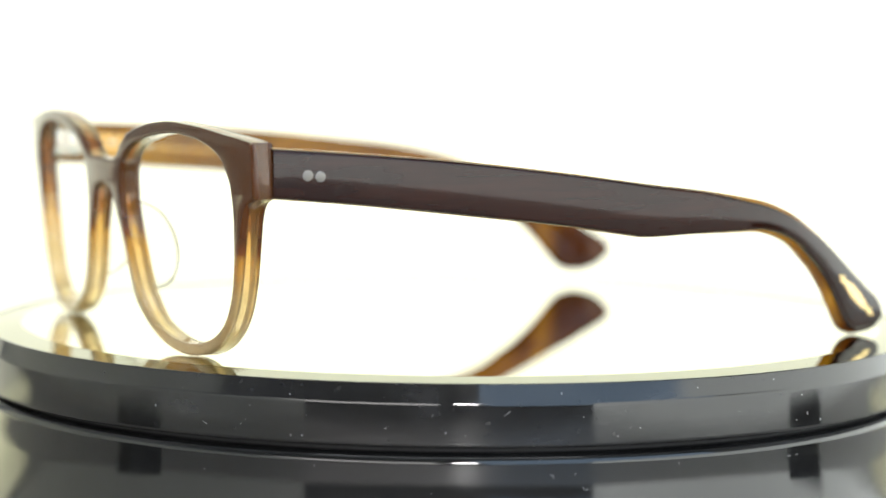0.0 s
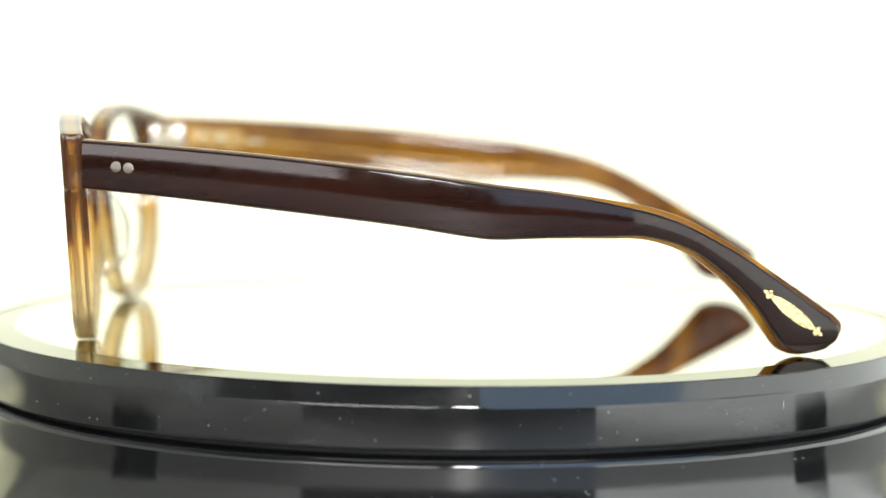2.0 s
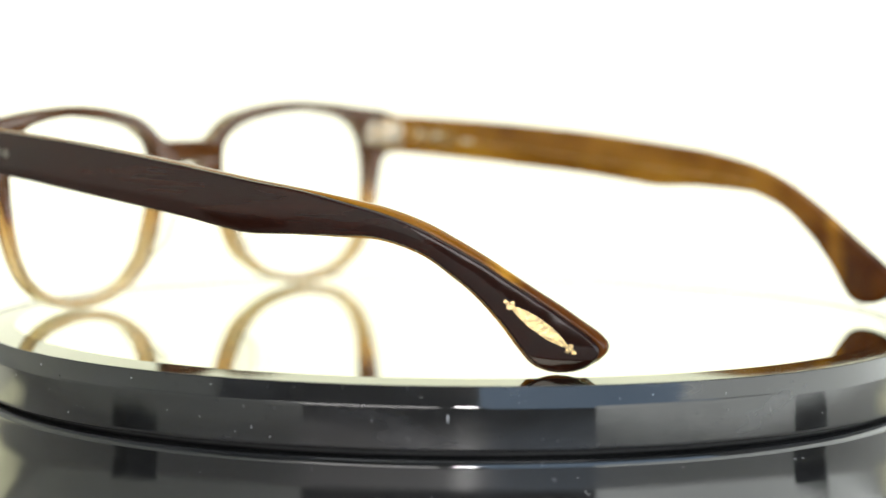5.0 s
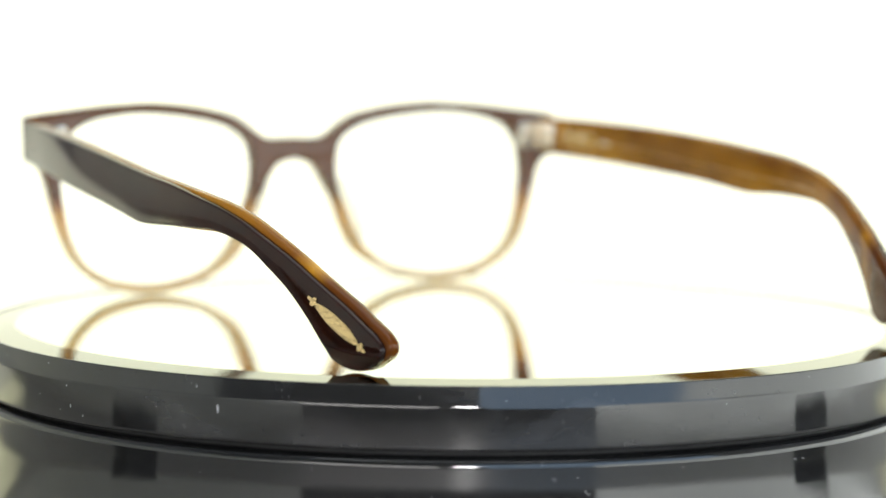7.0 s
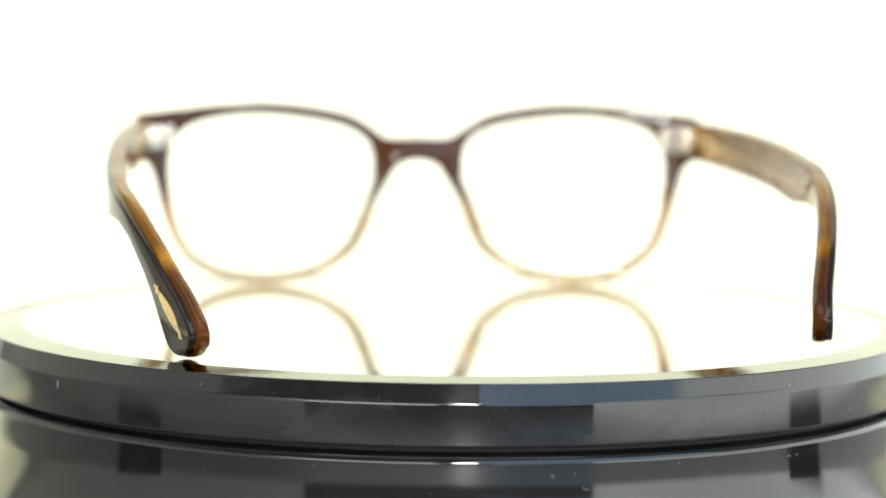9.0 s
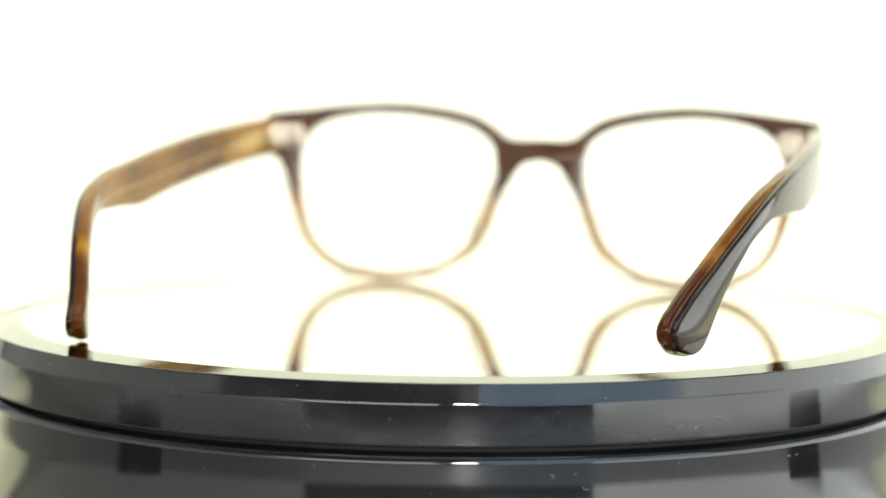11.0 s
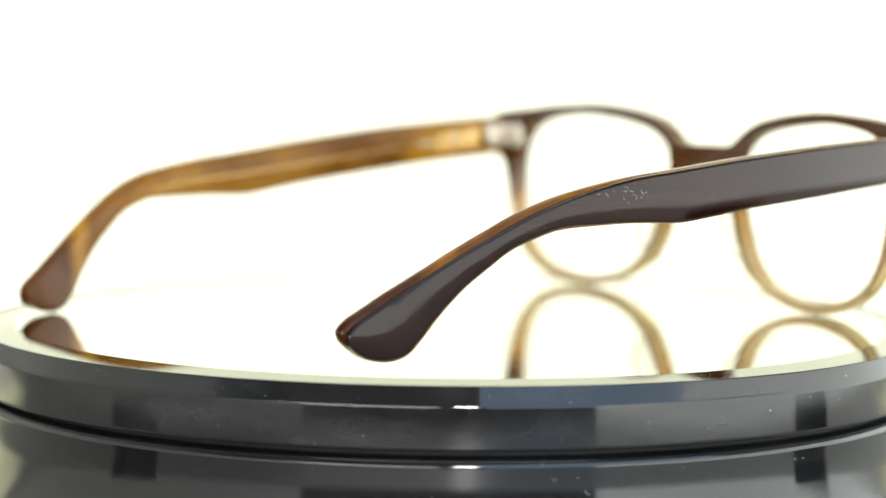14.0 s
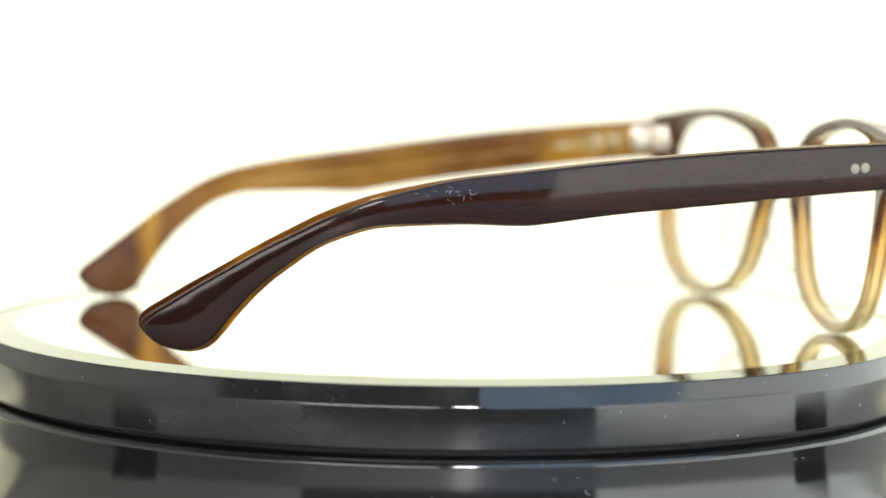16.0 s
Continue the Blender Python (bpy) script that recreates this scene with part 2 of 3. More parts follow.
def table():
    thing = tagged(new("table"), "grey-brown laminate table carrying the turntable", "table")
    thing.location = (0, 0.1, RZ0)
    h = TABLE - 0.0012 - RZ0
    part("tabletop", box(bmesh.new(), -0.95, 0.95, -1.15, 0.65, h - 0.03, h, 0.003), WOOD, thing)
    leg = finish(box(bmesh.new(), -0.025, 0.025, -0.025, 0.025, 0, h - 0.03, 0.003), "leg", BLACKCLOTH)
    for x in (-0.88, 0.88):
        for y in (-1.08, 0.58):
            ob = new("leg", leg)
            ob.parent, ob.location = thing, (x, y, 0)
    return thing


def backdrop():
    """A sheet of white paper that lies on the table and sweeps up behind the turntable."""
    side = [(0.125, 0.0), (0.18, 0.0)]
    side += [(0.18 + 0.35 * math.sin(a), 0.35 - 0.35 * math.cos(a)) for a in (radians(d) for d in range(6, 91, 6))]
    side += [(0.53, 0.8), (0.53, 1.25)]
    bm = bmesh.new()
    rows = []
    for y, z in side:
        rows.append([bm.verts.new((x, y, TABLE + z)) for x in np.linspace(-0.47, 0.47, 13)])
    for a, b in zip(rows, rows[1:]):
        for i in range(12):
            bm.faces.new((a[i], a[i + 1], b[i + 1], b[i]))
    made = bmesh.ops.solidify(bm, geom=bm.faces[:], thickness=0.0008)
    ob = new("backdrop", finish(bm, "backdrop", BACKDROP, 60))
    return tagged(ob, "seamless white paper sweep with a white glow of its own", "backdrop", kind="structure")


table()
backdrop()


def board(x, cloth):
    """A white panel at the side of the set, made to glow for reflections."""
    thing = tagged(new("glow_panel"), "white panel given its own glow, standing beside the backdrop", "diffuser panel", "diffuser panels round the set")
    thing.location = (x, 0.20, TABLE - 0.0012)
    part("panel", box(bmesh.new(), -0.005, 0.005, -1.24, 0.30, 0.0, 0.24, 0.001), cloth, thing)
    for y in (-1.0, 0.21):
        part("foot", box(bmesh.new(), *((0.006, 0.07) if x > 0 else (-0.07, -0.006)), y - 0.004, y + 0.004, 0.0, 0.02, 0.001), DIM_GLOW, thing)
    return thing


board(-0.64, DIM_GLOW)
board(0.64, BRIGHT_GLOW)


def lamp_box(x, y, turn):
    """A low black control box with a lid."""
    thing = tagged(new("control_box"), "small black metal control box standing on the table", "control box", "control boxes beside the turntable")
    thing.matrix_basis = pose(x, y, TABLE - 0.0012, 0, 0, turn)
    part("body", box(bmesh.new(), -0.032, 0.032, -0.03, 0.03, 0, 0.014, 0.002), BLACKCLOTH, thing)
    part("lid", box(bmesh.new(), -0.033, 0.033, -0.031, 0.031, 0.0145, 0.020, 0.002), BLACKCLOTH, thing)
    return thing


lamp_box(-0.377, -0.162, 76)
lamp_box(0.40, -0.072, -91)

# ---------------------------------------------------------------- turntable
turntable = tagged(new("turntable"), "round black glossy display turntable with mirror top", "turntable")
turntable.location = (0, 0, TABLE)
UP = -TABLE


def arc(cr, cz, r, a0, a1, n=5):
    return [(cr + r * math.cos(radians(a0 + (a1 - a0) * i / n)), cz + r * math.sin(radians(a0 + (a1 - a0) * i / n))) for i in range(n + 1)]


def mm(points):
    return [(r / 1000, z / 1000) for r, z in points]


base_profile = [(0, -12.2), (96.0, -12.2)] + arc(98.2, -14.2, 2.0, 90, 2, 10) + [(100.21, -14.4), (100.215, -14.5), (100.29, -16.0), (100.38, -17.5), (100.51, -19.0), (100.67, -20.5), (101.15, -24.0), (102.1, -30.0), (103.6, -36.0), (105.8, -42.0)]
base_profile += arc(105.0, -43.9, 1.6, 50, -60) + [(104.0, -45.6), (0, -45.6)]
part("base", lathe([(r, z + UP) for r, z in mm(base_profile)]), BASE, turntable, "stationary black gloss plastic base")
part("spacer_ring", lathe([(r, z + UP) for r, z in mm([(0, -11.0), (97.5, -11.0), (97.5, -12.6), (0, -12.6)])], 128), GROOVE, turntable, "recessed matt black gap ring")
foot = finish(lathe(mm([(0, 0), (8, 0), (8.5, 0.6), (8.5, 1.2), (0, 1.2)]), 24), "rubber_foot", FOOT)
for k in range(4):
    ob = new("rubber_foot", foot)
    ob.parent = turntable
    ob.location = (0.075 * math.cos(math.pi / 4 + k * math.pi / 2), 0.075 * math.sin(math.pi / 4 + k * math.pi / 2), -0.0007)

platter_profile = [(0, -3.0), (98.9, -3.0), (98.9, -0.35)] + arc(99.12, 0.02, 0.20, 170, 14, 5) + [(99.328, 0.01), (99.34, -0.04)]
platter_profile += [(100.045, -3.08), (100.06, -3.14), (100.09, -3.20)] + arc(96.676, -3.97, 3.5, 12.7, 3.5, 8)[1:]
platter_profile += [(100.176, -3.86), (100.577, -10.4), (100.583, -10.5)] + arc(100.13, -10.65, 0.45, 0, -90, 5) + [(0, -11.25)]
platter = part("platter", lathe([(r, z + UP) for r, z in mm(platter_profile)], 320), BLACK, turntable, "turning black gloss platter with dusty rim")
mirror = part("mirror", lathe([(r, z + UP) for r, z in mm([(0, 0.5), (92.0, 0.5), (92.0, -2.0), (0, -2.0)])], 256), MIRROR, platter, "round silvered mirror plate", 20)
part("mirror_bevel", lathe([(r, z + UP) for r, z in mm([(92.03, 0.5), (98.86, -0.02), (98.86, -2.0), (92.03, -2.0)])], 256, True), BEVEL, platter,
     "greenish bevelled mirror edge", 20)


def flecks():
    """Dust specks and short scratches on the rim of the platter."""
    bm = bmesh.new()
    rnd = random.Random(5)

    def fleck(angle, z, width, height, lean=0.0):
        r = 0.10013 + 0.0612 * (-0.0031 - z)
        if z > -0.0031:
            r = 0.09931 + 0.000241 * (-z / 0.001)
        c = Vector((r * math.cos(angle), r * math.sin(angle), z + UP))
        t = Vector((-math.sin(angle), math.cos(angle), 0))
        up = Vector((0, 0, 1)) + t * lean
        out = Vector((math.cos(angle), math.sin(angle), 0)) * 0.00006
        vs = []
        for k in range(6):
            a = k * math.pi / 3
            vs.append(bm.verts.new(c + out + t * (math.cos(a) * width * rnd.uniform(0.35, 0.6)) + up * (math.sin(a) * height * rnd.uniform(0.35, 0.6))))
        bm.faces.new(vs)
        lo = [bm.verts.new(v.co - out * 1.4) for v in vs]
        for k in range(6):
            bm.faces.new((vs[k], vs[k - 1], lo[k - 1], lo[k]))

    for _ in range(70):
        s = rnd.choice((0.00008, 0.0001, 0.00013, 0.00022))
        fleck(rnd.uniform(0, 2 * math.pi), rnd.choice((rnd.uniform(-0.0100, -0.0042), rnd.uniform(-0.0029, -0.0006))), s, s * rnd.uniform(0.7, 1.6))
    for _ in range(9):
        fleck(rnd.uniform(0, 2 * math.pi), rnd.uniform(-0.0100, -0.0042), 0.00013, rnd.uniform(0.0004, 0.0009), rnd.uniform(-2.2, 2.2))
    # one long upright scratch
    fleck(math.atan2(-50.5, 89.3), -0.0053, 0.0003, 0.0020)
    return bm


tagged(part("dust_flecks", flecks(), DUST, platter, "pale dust specks and scratches"), kind="stuff")


def base_lint():
    """A few specks and curled hairs of lint on the front of the base."""
    bm = bmesh.new()
    rnd = random.Random(8)

    def thread(across, z, bits, size):
        angle, turn = -math.pi / 2 + math.asin(across / 0.1004), rnd.uniform(0, 6)
        for _ in range(bits):
            c = Vector((math.cos(angle), math.sin(angle), 0)) * (0.10026 + 0.06 * max(0.0, -0.0150 - z)) + Vector((0, 0, z + UP))
            t = Vector((-math.sin(angle), math.cos(angle), 0))
            out = Vector((math.cos(angle), math.sin(angle), 0)) * 0.00005
            d = t * math.cos(turn) + Vector((0, 0, 1)) * math.sin(turn)
            w = (t * -math.sin(turn) + Vector((0, 0, 1)) * math.cos(turn)) * 0.00004
            vs = [bm.verts.new(c + out + d * (k * size) + w * m) for k, m in ((0, -1), (1, -1), (1, 1), (0, 1))]
            bm.faces.new(vs)
            z += math.sin(turn) * size
            angle += math.cos(turn) * size / 0.1004
            turn += rnd.uniform(0.3, 0.7)

    for across, z, bits, size in ((-0.0440, -0.0172, 3, 0.00012), (0.0160, -0.0134, 2, 0.00016), (0.0185, -0.0166, 5, 0.00022), (0.0238, -0.0182, 6, 0.00024), (0.0635, -0.0158, 5, 0.0002),
                                  (0.0650, -0.0158, 4, 0.0002), (0.0225, -0.0158, 3, 0.0001), (-0.0240, -0.0150, 2, 0.0001), (0.0415, -0.0150, 2, 0.00012), (-0.0030, -0.0190, 3, 0.0001)):
        thread(across, z, bits, size)
    return bm


tagged(part("lint", base_lint(), DUST, turntable, "pale lint on the base"), kind="stuff")

# ---------------------------------------------------------------- eyeglasses
# local axes: x to the wearer's left, y backwards along the temples, z up
SEAT = pose(-0.06701, -0.03098, 0, 0, 0, 294.65)
eyeglasses = tagged(new("eyeglasses"), "brown and honey acetate eyeglasses standing open on a mirror", "eyeglasses")

OUTER = [(0, 36.4), (5, 36.3), (7.6, 36.5), (10, 37.7), (12.8, 39.8), (17, 42.0), (24, 43.6), (31, 44.5), (38, 44.9), (45, 44.6), (52, 44.1),
         (59, 43.3), (65.7, 42.6), (69.3, 42.0), (69.9, 41.2), (69.9, 33), (69.4, 31.9), (67.6, 31.1), (66.2, 29.6), (65.2, 27), (64.4, 24),
         (63.4, 20), (62, 15.5), (60.4, 11.7), (58.2, 8.4), (55.2, 5.6), (51, 3.1), (45, 1.3), (38, 0.75), (31, 1.6), (24, 3.8), (18, 7.2),
         (15.2, 10), (12.6, 15), (11.2, 19.2), (9.8, 22.4), (7.6, 26.2), (6.2, 28.6), (4, 30.6), (0, 31.5)]
INNER = [(61.9, 28.8), (61.5, 33.1), (60.8, 35.2), (58.7, 38.3), (54.5, 40.6), (48.8, 41.9), (41.8, 42.6), (34.8, 42.4), (26.4, 41.4), (19.3, 39.9),
         (15.1, 38), (12.4, 35.7), (11.3, 32.9), (11, 29.4), (11.4, 25.2), (12.6, 21.6), (14.4, 17.2), (16.2, 13.2), (18.4, 10), (23.5, 5.9),
         (30.3, 3.8), (37.4, 2.95), (44.5, 3.5), (51.2, 5.3), (56.3, 8.7), (59.2, 13.2), (60.6, 17.6), (61.5, 23.2)]


def scaled(points, flip=1):
    return [(x * flip * 0.000993, z / 1000) for x, z in points]


def front_y(x, z):
    """The front's forward face: bowed from side to side and leaning forward at the top."""
    return -0.0027 + 1.25 * x * x - 0.07 * z


def bent(bm, middle):
    for v in bm.verts:
        v.co.y += front_y(v.co.x, v.co.z) + middle
    return bm


half = catmull(scaled(OUTER), 4, closed=False)
outline = half[:-1] + [Vector((-p.x, p.y)) for p in reversed(half[1:])]
opening = catmull(scaled(INNER), 5)
openings = [opening, [Vector((-p.x, p.y)) for p in reversed(opening)]]
front_frame = part("front_frame", bent(slab([outline, *openings], 0.0014, 0.0005), 0.0007), FRONT, eyeglasses, "brown acetate fading to honey at the bottom", 35, SEAT)


def grown(loop, by):
    mid = sum(loop, Vector((0, 0))) / len(loop)
    return [p + (p - mid).normalized() * by for p in loop]


part("core_layer", bent(slab([[p * 0.9994 for p in outline], *(grown(loop, 0.00003) for loop in openings)], 0.0026, 0.00005), 0.00212), CORE_HONEY, front_frame, "honey acetate core layer", 35)
part("back_layer", bent(slab([outline, *openings], 0.0015, 0.0006), 0.00359), FRONT, front_frame, "brown acetate back layer fading to honey", 35)


for loop in openings:
    ob = part("lens", bent(slab([grown(loop, 0.0002)], 0.0011, 0.0002), 0.0017), LENS, eyeglasses, "clear demonstration lens", 50, SEAT)
    ob.visible_shadow = False

# temples: stations of top and bottom edge, and the bow of the outer face in plan
TOP = [(4.5, 41.0), (20.0, 40.0), (40.6, 38.3), (61.2, 36.0), (74.2, 34.3), (81.8, 33.3), (92.3, 32.1), (102.9, 30.5), (109.9, 29.2), (116.4, 27.1),
       (121.9, 24.4), (128.2, 20.7), (133.7, 17.0), (139.2, 13.3), (143.8, 10.0), (146.6, 8.0), (148.1, 6.2), (147.8, 4.5), (146.5, 3.1)]
LOW = [(4.5, 32.1), (20.0, 30.8), (40.6, 28.6), (61.3, 26.2), (74.7, 24.2), (80.5, 23.6), (90.7, 23.9), (101.2, 23.9), (107.2, 23.8), (112.2, 22.8),
       (117.2, 20.9), (121.6, 17.9), (126.2, 14.1), (130.5, 9.2), (133.7, 4.8), (136.1, 2.1), (139.4, 0.9), (142.9, 1.2), (144.8, 1.9)]
PLANS = {1: [(0, 69.5), (13.4, 71.3), (30, 73.0), (50, 74.0), (70, 74.0), (80, 74.0), (100, 72.7), (110, 70.9), (122, 66.9), (133, 62.0), (142.6, 57.6), (150, 54.0)],
         -1: [(0, 69.5), (13, 71.8), (30, 74.5), (50, 76.8), (70, 77.6), (85, 77.7), (100, 76.8), (110, 75.6), (122, 72.8), (130, 70.2), (140, 66.9), (150, 63.6)]}
# how far the arm sits above its pattern, along its length: the right one is bent down more at the tip
RISES = {1: [(0, 0), (150, 0)], -1: [(0, 0), (30, 0.2), (60, 0.7), (80, 0.9), (94, 0.65), (104, 0.0), (114, -1.05), (124, -1.45), (134, -1.1), (150, -0.5)]}
PLAN, RISE = PLANS[1], RISES[1]


def risen(rows):
    ys, zs = [p[0] for p in RISE], [p[1] for p in RISE]
    return [(y / 1000, (z + float(np.interp(y, ys, zs))) / 1000) for y, z in rows]


def plan_x(y):
    ys, xs = [p[0] / 1000 for p in PLAN], [p[1] / 1000 for p in PLAN]
    return float(np.interp(y, ys, xs))


def plan_smooth(y):
    return sum(plan_x(y + d) for d in (-0.010, -0.005, 0, 0.005, 0.010)) / 5


def slim(y):
    """The temples grow a little thinner towards the tips."""
    return 1 - 0.04 * min(1.0, max(0.0, (y - 0.085) / 0.045))


def to_tip(y):
    """0 along the arm, 1 from the bend to the tip."""
    f = min(1.0, max(0.0, (y - 0.088) / 0.032))
    return f * f * (3 - 2 * f)


def temple_layer(u0, u1, round0, round1, proud=0.0, cut=(0.0, 0.0), softer=0.0):
    """One layer of a temple between the depths u0 and u1 under its outer face; the edges at either depth may be rounded.
    cut: how far the layer's top and bottom are cut back towards the tip; softer: how much rounder its outer edges grow there."""
    tops = catmull(risen(TOP), 5, closed=False)
    lows = catmull(risen(LOW), 5, closed=False)
    bm = bmesh.new()
    rings = []
    n = len(tops)
    for i, (a, b) in enumerate(zip(tops, lows)):
        axis = (a - b).normalized()
        grow = proud * (0.6 + 0.4 * min(1.0, max(0.0, (b.x - 0.09) / 0.03)))
        bend = to_tip((a.x + b.x) / 2)
        a, b = a + axis * (grow - cut[0] * bend), b - axis * (grow - cut[1] * bend)
        edge0 = round0 + softer * bend
        high = (a - b).length
        ease = 0.0011 * max(0.0, 1 - (n - 1 - i) / 5) ** 2
        section = []

        def corner(u, v, r, su, sv):
            if r <= 0:
                return [(u, v)]
            return [(u + su * r * (1 - math.cos(t)), v + sv * r * (1 - math.sin(t))) for t in (radians(d) for d in (0, 22.5, 45, 67.5, 90))]

        w0, w1 = (u0 + ease if round0 else u0), (u1 - ease if round1 else u1)
        section += corner(w0, 0, edge0, 1, 1)
        section += list(reversed(corner(w1, 0, round1, -1, 1)))
        section += corner(w1, high, round1, -1, -1)
        section += list(reversed(corner(w0, high, edge0, 1, -1)))
        ring = []
        for u, v in section:
            p = b + axis * v
            slope = (plan_smooth(p.x + 0.002) - plan_smooth(p.x - 0.002)) / 0.004
            nrm = Vector((-1, slope)).normalized()
            q = Vector((plan_smooth(p.x), p.x)) + nrm * (u * slim(p.x))
            ring.append(bm.verts.new((q.x, q.y, p.y)))
        rings.append(ring)
    for a, b in zip(rings, rings[1:]):
        for k in range(len(a)):
            bm.faces.new((a[k - 1], a[k], b[k], b[k - 1]))
    bm.faces.new(rings[0])
    bm.faces.new(list(reversed(rings[-1])))
    return bm


def mirrored(bm):
    for v in bm.verts:
        v.co.x = -v.co.x
    bmesh.ops.reverse_faces(bm, faces=bm.faces)
    return bm


def on_temple(y, z, u):
    slope = (plan_smooth(y + 0.002) - plan_smooth(y - 0.002)) / 0.004
    nrm = Vector((-1, slope)).normalized()
    q = Vector((plan_smooth(y), y)) + nrm * (u * slim(y))
    return Vector((q.x, q.y, z))


def strip(path, u, thick):
    """A thin plate on the temple's side: path rows of (y, low z, high z)."""
    bm = bmesh.new()
    rings = []
    fine = [path[0]]
    for a, b in zip(path, path[1:]):
        n = max(1, int((b[0] - a[0]) / 1.5))
        fine += [tuple(p + (q - p) * k / n for p, q in zip(a, b)) for k in range(1, n + 1)]
    for y, z0, z1 in fine:
        rings.append([bm.verts.new(on_temple(y / 1000, z / 1000, uu)) for z, uu in ((z0, u), (z1, u), (z1, u + thick), (z0, u + thick))])
    for a, b in zip(rings, rings[1:]):
        for k in range(4):
            bm.faces.new((a[k - 1], a[k], b[k], b[k - 1]))
    bm.faces.new(rings[0])
    bm.faces.new(list(reversed(rings[-1])))
    return bm


def shifted(bm, at):
    bmesh.ops.transform(bm, matrix=at, verts=bm.verts)
    return bm


def stud(y, z, radius, height):
    """A round rivet head on the outer face."""
    bm = lathe([(0, height), (radius * 0.7, height * 0.95), (radius, height * 0.5), (radius, -0.0004), (0, -0.0004)], 20)
    p, out = on_temple(y, z, 0), on_temple(y, z, -0.001) - on_temple(y, z, 0)
    return shifted(bm, Matrix.Translation(p) @ out.to_track_quat("Z", "Y").to_matrix().to_4x4())


def medallion():
    """A pointed gold plaque with a small cross at either end, along the tip."""
    c, ax = Vector((137.4, 9.1)) / 1000, Vector((0.80, -0.60))
    side = Vector((0.60, 0.80))
    rows = []
    L, W = 0.0058, 0.0012
    end = [(1.30, 0.10), (1.27, 0.24), (1.22, 0.28), (1.17, 0.22), (1.14, 0.24), (1.11, 0.66), (1.06, 0.78), (1.01, 0.66), (0.98, 0.26), (0.92, 0.22),
           (0.86, 0.40), (0.70, 0.62), (0.5, 0.83), (0.25, 0.96)]
    shape = [(-p, w) for p, w in end] + [(p, w) for p, w in reversed(end)]
    bm = bmesh.new()
    rings = []
    for s, w in shape:
        ring = []
        for k, u in ((-1, 0.0004), (-1, -0.00022), (1, -0.00022), (1, 0.0004)):
            p = c + ax * (s * L) + side * (k * w * W)
            ring.append(bm.verts.new(on_temple(p.x, p.y, u)))
        rings.append(ring)
    for a, b in zip(rings, rings[1:]):
        for k in range(4):
            bm.faces.new((a[k - 1], a[k], b[k], b[k - 1]))
    bm.faces.new(rings[0])
    bm.faces.new(list(reversed(rings[-1])))
    return bm


def scuffs():
    """A patch of thin pale scratches on the outer face near the bend."""
    bm = bmesh.new()
    rnd = random.Random(11)
    for _ in range(16):
        y, z = 0.0935 + rnd.gauss(0, 0.0026), 0.0301 + rnd.gauss(0, 0.0006)
        a = radians(rnd.gauss(15, 40))
        half_long, wide = rnd.uniform(0.0002, 0.0006), 0.000035
        d, w = Vector((math.cos(a), math.sin(a))) * half_long, Vector((-math.sin(a), math.cos(a))) * wide
        c = Vector((y, z))
        vs = [bm.verts.new(on_temple(p.x, p.y, -0.00003)) for p in (c - d - w, c + d - w * 0.3, c + d + w * 0.3, c - d + w)]
        lo = [bm.verts.new(on_temple(p.x, p.y, 0.00003)) for p in (c - d - w, c + d - w * 0.3, c + d + w * 0.3, c - d + w)]
        bm.faces.new(vs)
        for k in range(4):
            bm.faces.new((vs[k], vs[k - 1], lo[k - 1], lo[k]))
    return bm


CORE = [(11, 34.2, 38.8), (20, 33.2, 37.8), (23, 32.9, 37.4), (24.2, 33.9, 36.2), (26, 34.45, 35.1), (40, 33.05, 33.5), (60, 30.55, 30.95), (80, 28.4, 28.8), (100, 26.65, 27.0), (108, 25.6, 25.9)]


def hinge(parent, side, at):
    """Barrel hinge: a plate on the front, a plate on the temple and knuckles between them."""
    h = part("hinge", box(bmesh.new(), side * 0.0628, side * 0.0655, 0.0028, 0.0066, 0.0340, 0.0398, 0.0005), STEEL, parent, "silver steel barrel hinge", 40, at)
    lo, hi = sorted((side * 0.0600, side * 0.0628))
    part("front_plate", box(bmesh.new(), lo, hi, 0.0028, 0.0052, 0.0338, 0.0400, 0.0006), STEEL, h)
    for k in range(5):
        z = 0.0343 + 0.00112 * k
        bm = lathe([(0, 0), (0.0011, 0), (0.0013, 0.0002), (0.0013, 0.0008), (0.0011, 0.00095), (0, 0.00095)], 16)
        part("knuckle", shifted(bm, Matrix.Translation((side * 0.0652, 0.0068, z))), STEEL, h)
    lo, hi = sorted((side * 0.0645, side * 0.0668))
    part("temple_plate", box(bmesh.new(), lo, hi, 0.0066, 0.0110, 0.0338, 0.0396, 0.0006), STEEL, h)
    for z in (0.0352, 0.0384):
        bm = lathe([(0, 0.0007), (0.0006, 0.0006), (0.0009, 0.0002), (0.0009, 0), (0, 0)], 14)
        part("screw", shifted(bm, Matrix.Translation((side * 0.0615, 0.0052, z - 0.0001)) @ Matrix.Rotation(radians(-90), 4, "X")), STEEL, h)
    return h


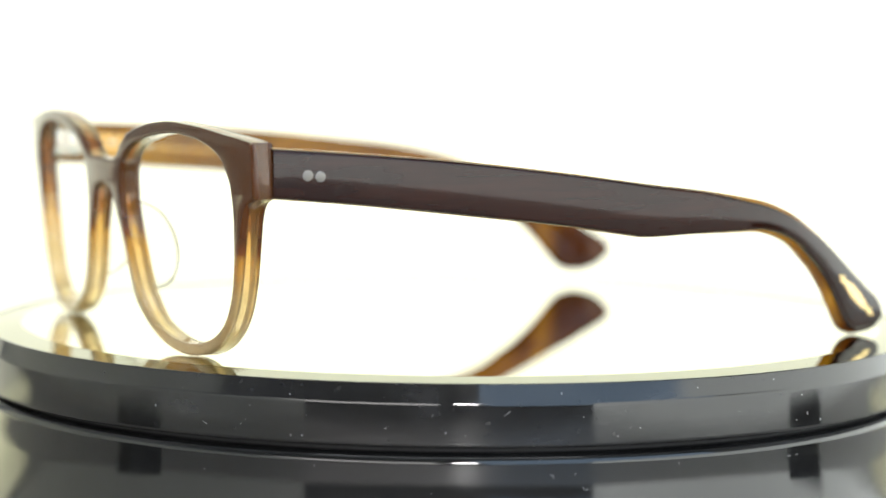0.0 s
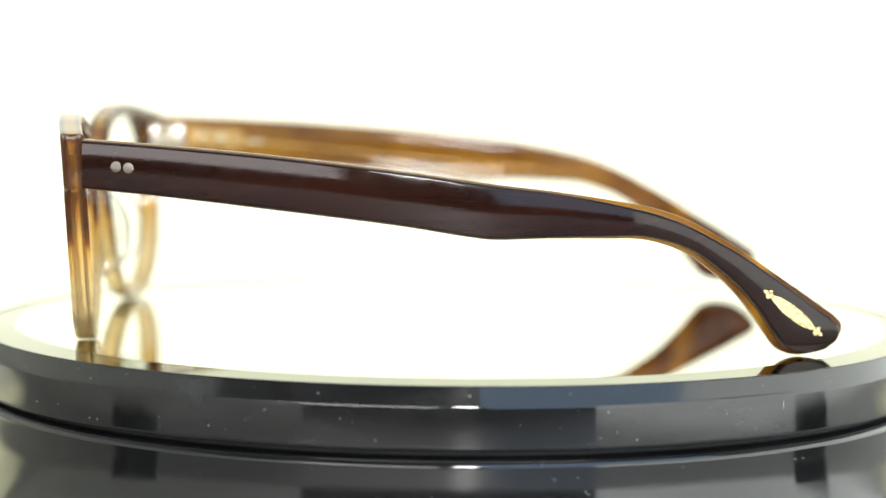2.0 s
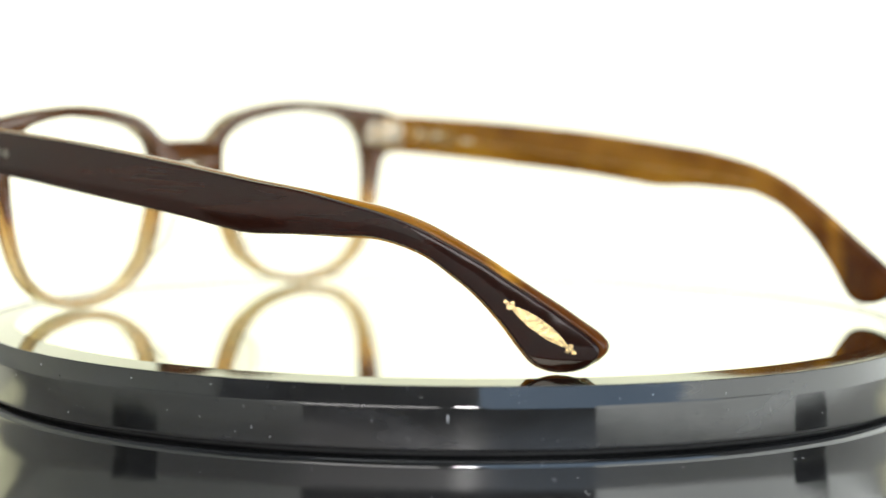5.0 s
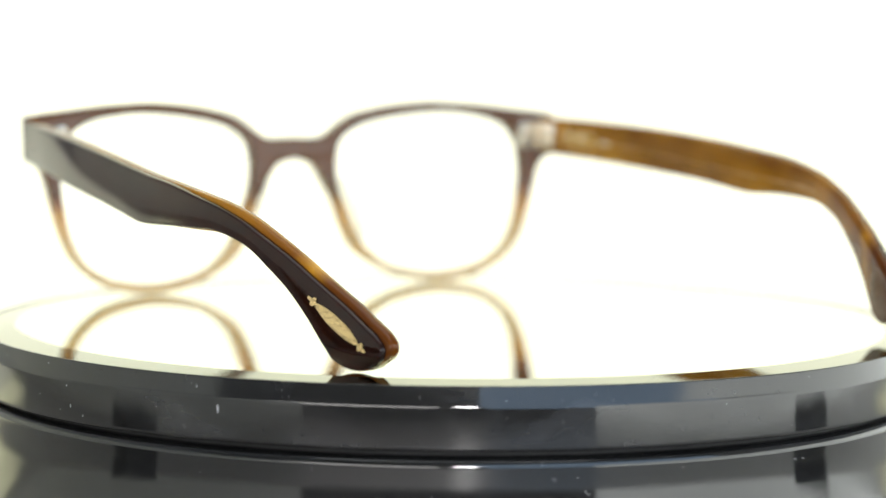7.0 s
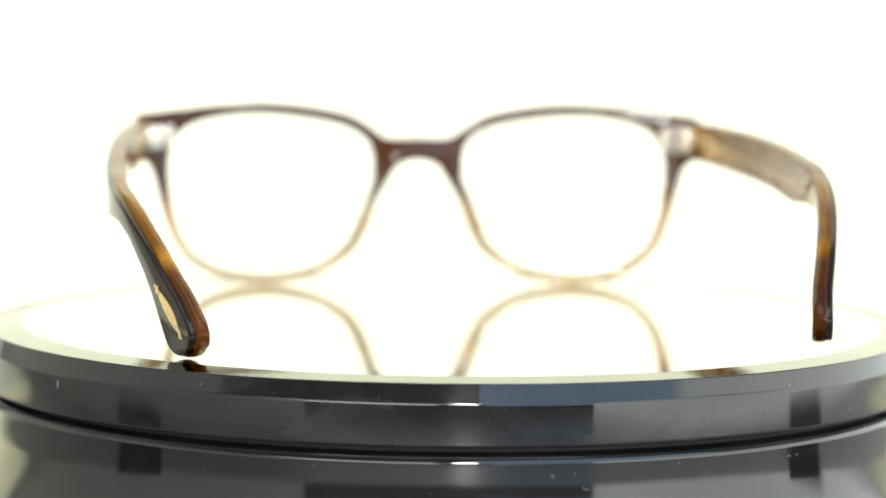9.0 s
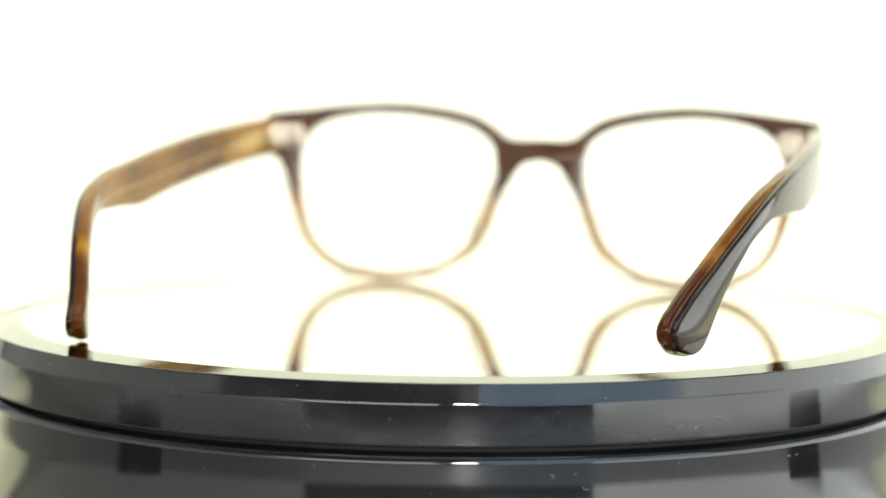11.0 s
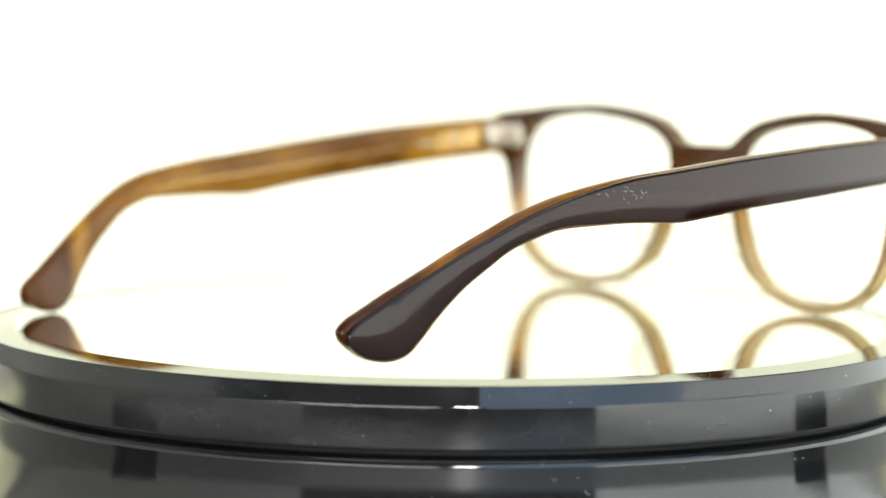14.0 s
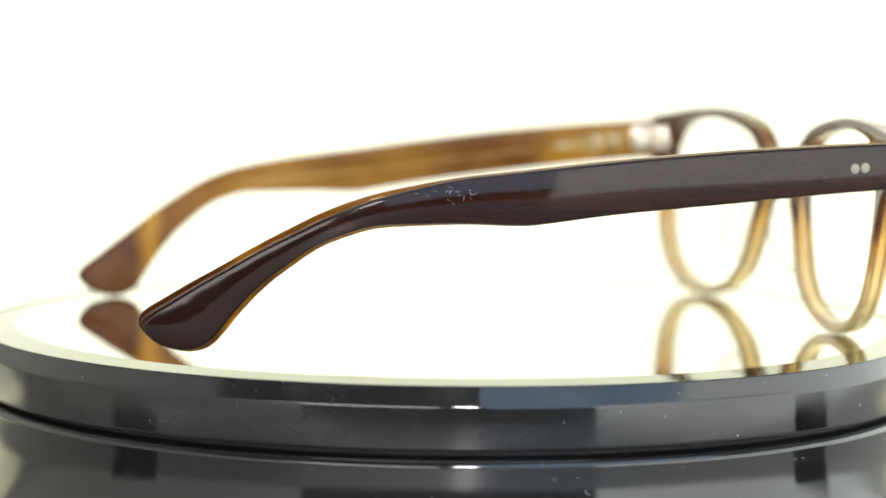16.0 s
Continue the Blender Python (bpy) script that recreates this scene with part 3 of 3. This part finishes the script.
LIFT = SEAT @ pose(0, 0.004, 0.036) @ pose(0, 0, 0, 1.4) @ pose(0, -0.004, -0.036)
for side, at in ((1, SEAT), (-1, LIFT)):
    turn = (lambda b: b) if side > 0 else mirrored
    PLAN, RISE = PLANS[side], RISES[side]
    temple = part("temple", turn(temple_layer(0, 0.0013, 0.0006, 0, 0.0, (0.0011, 0.0005))), DARK, eyeglasses, "dark brown temple with honey inner layer", 30, at)
    part("inner_layer", turn(temple_layer(0.0012, 0.0041, 0.0003, 0.0012, 0.00025, (0.0, 0.0), 0.0008)), HONEY, temple, "translucent honey acetate lining", 30)
    part("core_wire", turn(strip(CORE, 0.0036, 0.00053)), BRASS, temple, "brass core wire", 20)
    for y0, z0, w, hh in ((13.5, 36.6, 1.6, 1.3), (17.6, 36.1, 2.2, 1.3), (25.5, 34.8, 3.4, 0.9)):
        part("printed_mark", turn(strip([(y0, z0 - hh / 2, z0 + hh / 2), (y0 + w, z0 - hh / 2 - 0.12, z0 + hh / 2 - 0.12)], 0.00408, 0.00011)), PALE, temple, "", 0)
    for y, z in ((0.0108, 0.0362), (0.0131, 0.0360)):
        part("rivet", turn(stud(y, z, 0.00098, 0.00008)), PIN, temple, "round steel rivet")
    if side > 0:
        part("medallion", medallion() , GOLD, temple, "pointed gold plaque with crossed ends", 30)
    else:
        part("scuff_marks", turn(scuffs()), DUST, temple, "pale scuff marks on the bend", 0)
    hinge(eyeglasses, side, SEAT)


def nose_pad(side):
    """A clear rounded fin behind the nose side of a rim."""
    bm = bmesh.new()
    rings = []
    n = 18
    for i in range(n + 1):
        a = math.pi * i / n
        z = 0.0195 + 0.0085 * math.cos(a)
        reach = 0.0072 * math.sin(a) ** 0.8
        x = 0.0085 + (0.0275 - z) * 0.40
        y0 = front_y(x, z) + 0.0032
        ring = []
        for u, y in ((-0.0007, y0), (-0.0008, y0 + reach * 0.8), (0.0, y0 + reach), (0.0009, y0 + reach * 0.8), (0.0012, y0)):
            flare = 0.22 * (y - y0)
            ring.append(bm.verts.new((side * (x + u + flare), y, z)))
        rings.append(ring)
    for a, b in zip(rings, rings[1:]):
        for k in range(5):
            bm.faces.new((a[k - 1], a[k], b[k], b[k - 1]))
    bmesh.ops.remove_doubles(bm, verts=bm.verts, dist=1e-6)
    return bm


def pad_refraction(side):
    """A darker tube added for the line refraction draws along a nose pad's edge."""
    bm = bmesh.new()
    rings, n = [], 22
    for i in range(n + 1):
        a = math.pi * i / n
        z = 0.0195 + 0.0085 * math.cos(a)
        reach = 0.0072 * math.sin(a) ** 0.8
        x = 0.0085 + (0.0275 - z) * 0.40
        y = front_y(x, z) + 0.0032 + reach
        out = Vector((0, math.sin(a), math.cos(a)))
        mid = Vector((side * (x + 0.22 * reach), y, z))
        rings.append([bm.verts.new(mid + out * (0.00024 * math.cos(t)) + Vector((0.00034 * math.sin(t), 0, 0))) for t in (k * math.pi / 4 for k in range(8))])
    for a, b in zip(rings, rings[1:]):
        for k in range(8):
            bm.faces.new((a[k - 1], a[k], b[k], b[k - 1]))
    return bm


for side in (1, -1):
    pad = part("nose_pad", nose_pad(side), CLEAR, eyeglasses, "clear plastic nose pad", 60, SEAT)
    part("pad_refraction", pad_refraction(side), REFRACTION_LINE, pad, "", 60)

# ---------------------------------------------------------------- what moves
TURN = [(0.0, 1.27), (0.5, -4.82), (1.0, -10.88), (1.5, -17.13), (2.0, -23.43), (2.5, -29.71), (3.0, -36.15), (3.5, -42.39), (4.0, -48.68),
        (4.5, -54.70), (5.0, -60.66), (5.5, -66.63), (6.0, -72.60), (6.5, -78.56), (7.0, -84.58), (7.5, -90.45), (8.0, -96.46), (8.5, -102.51),
        (9.0, -108.40), (9.5, -114.23), (10.0, -120.05), (10.5, -125.75), (11.0, -131.40), (11.5, -137.02), (12.0, -142.60), (12.5, -148.26), (13.0, -154.28),
        (13.5, -160.35), (14.0, -166.21), (14.5, -172.08), (15.0, -178.09), (15.5, -184.01), (16.0, -190.03)]


def motions():
    walk(eyeglasses, [(t, pose(0, 0, 0, 0, 0, a)) for t, a in TURN])
    walk(platter, [(t, pose(0, 0, 0, 0, 0, a)) for t, a in TURN])


motions()
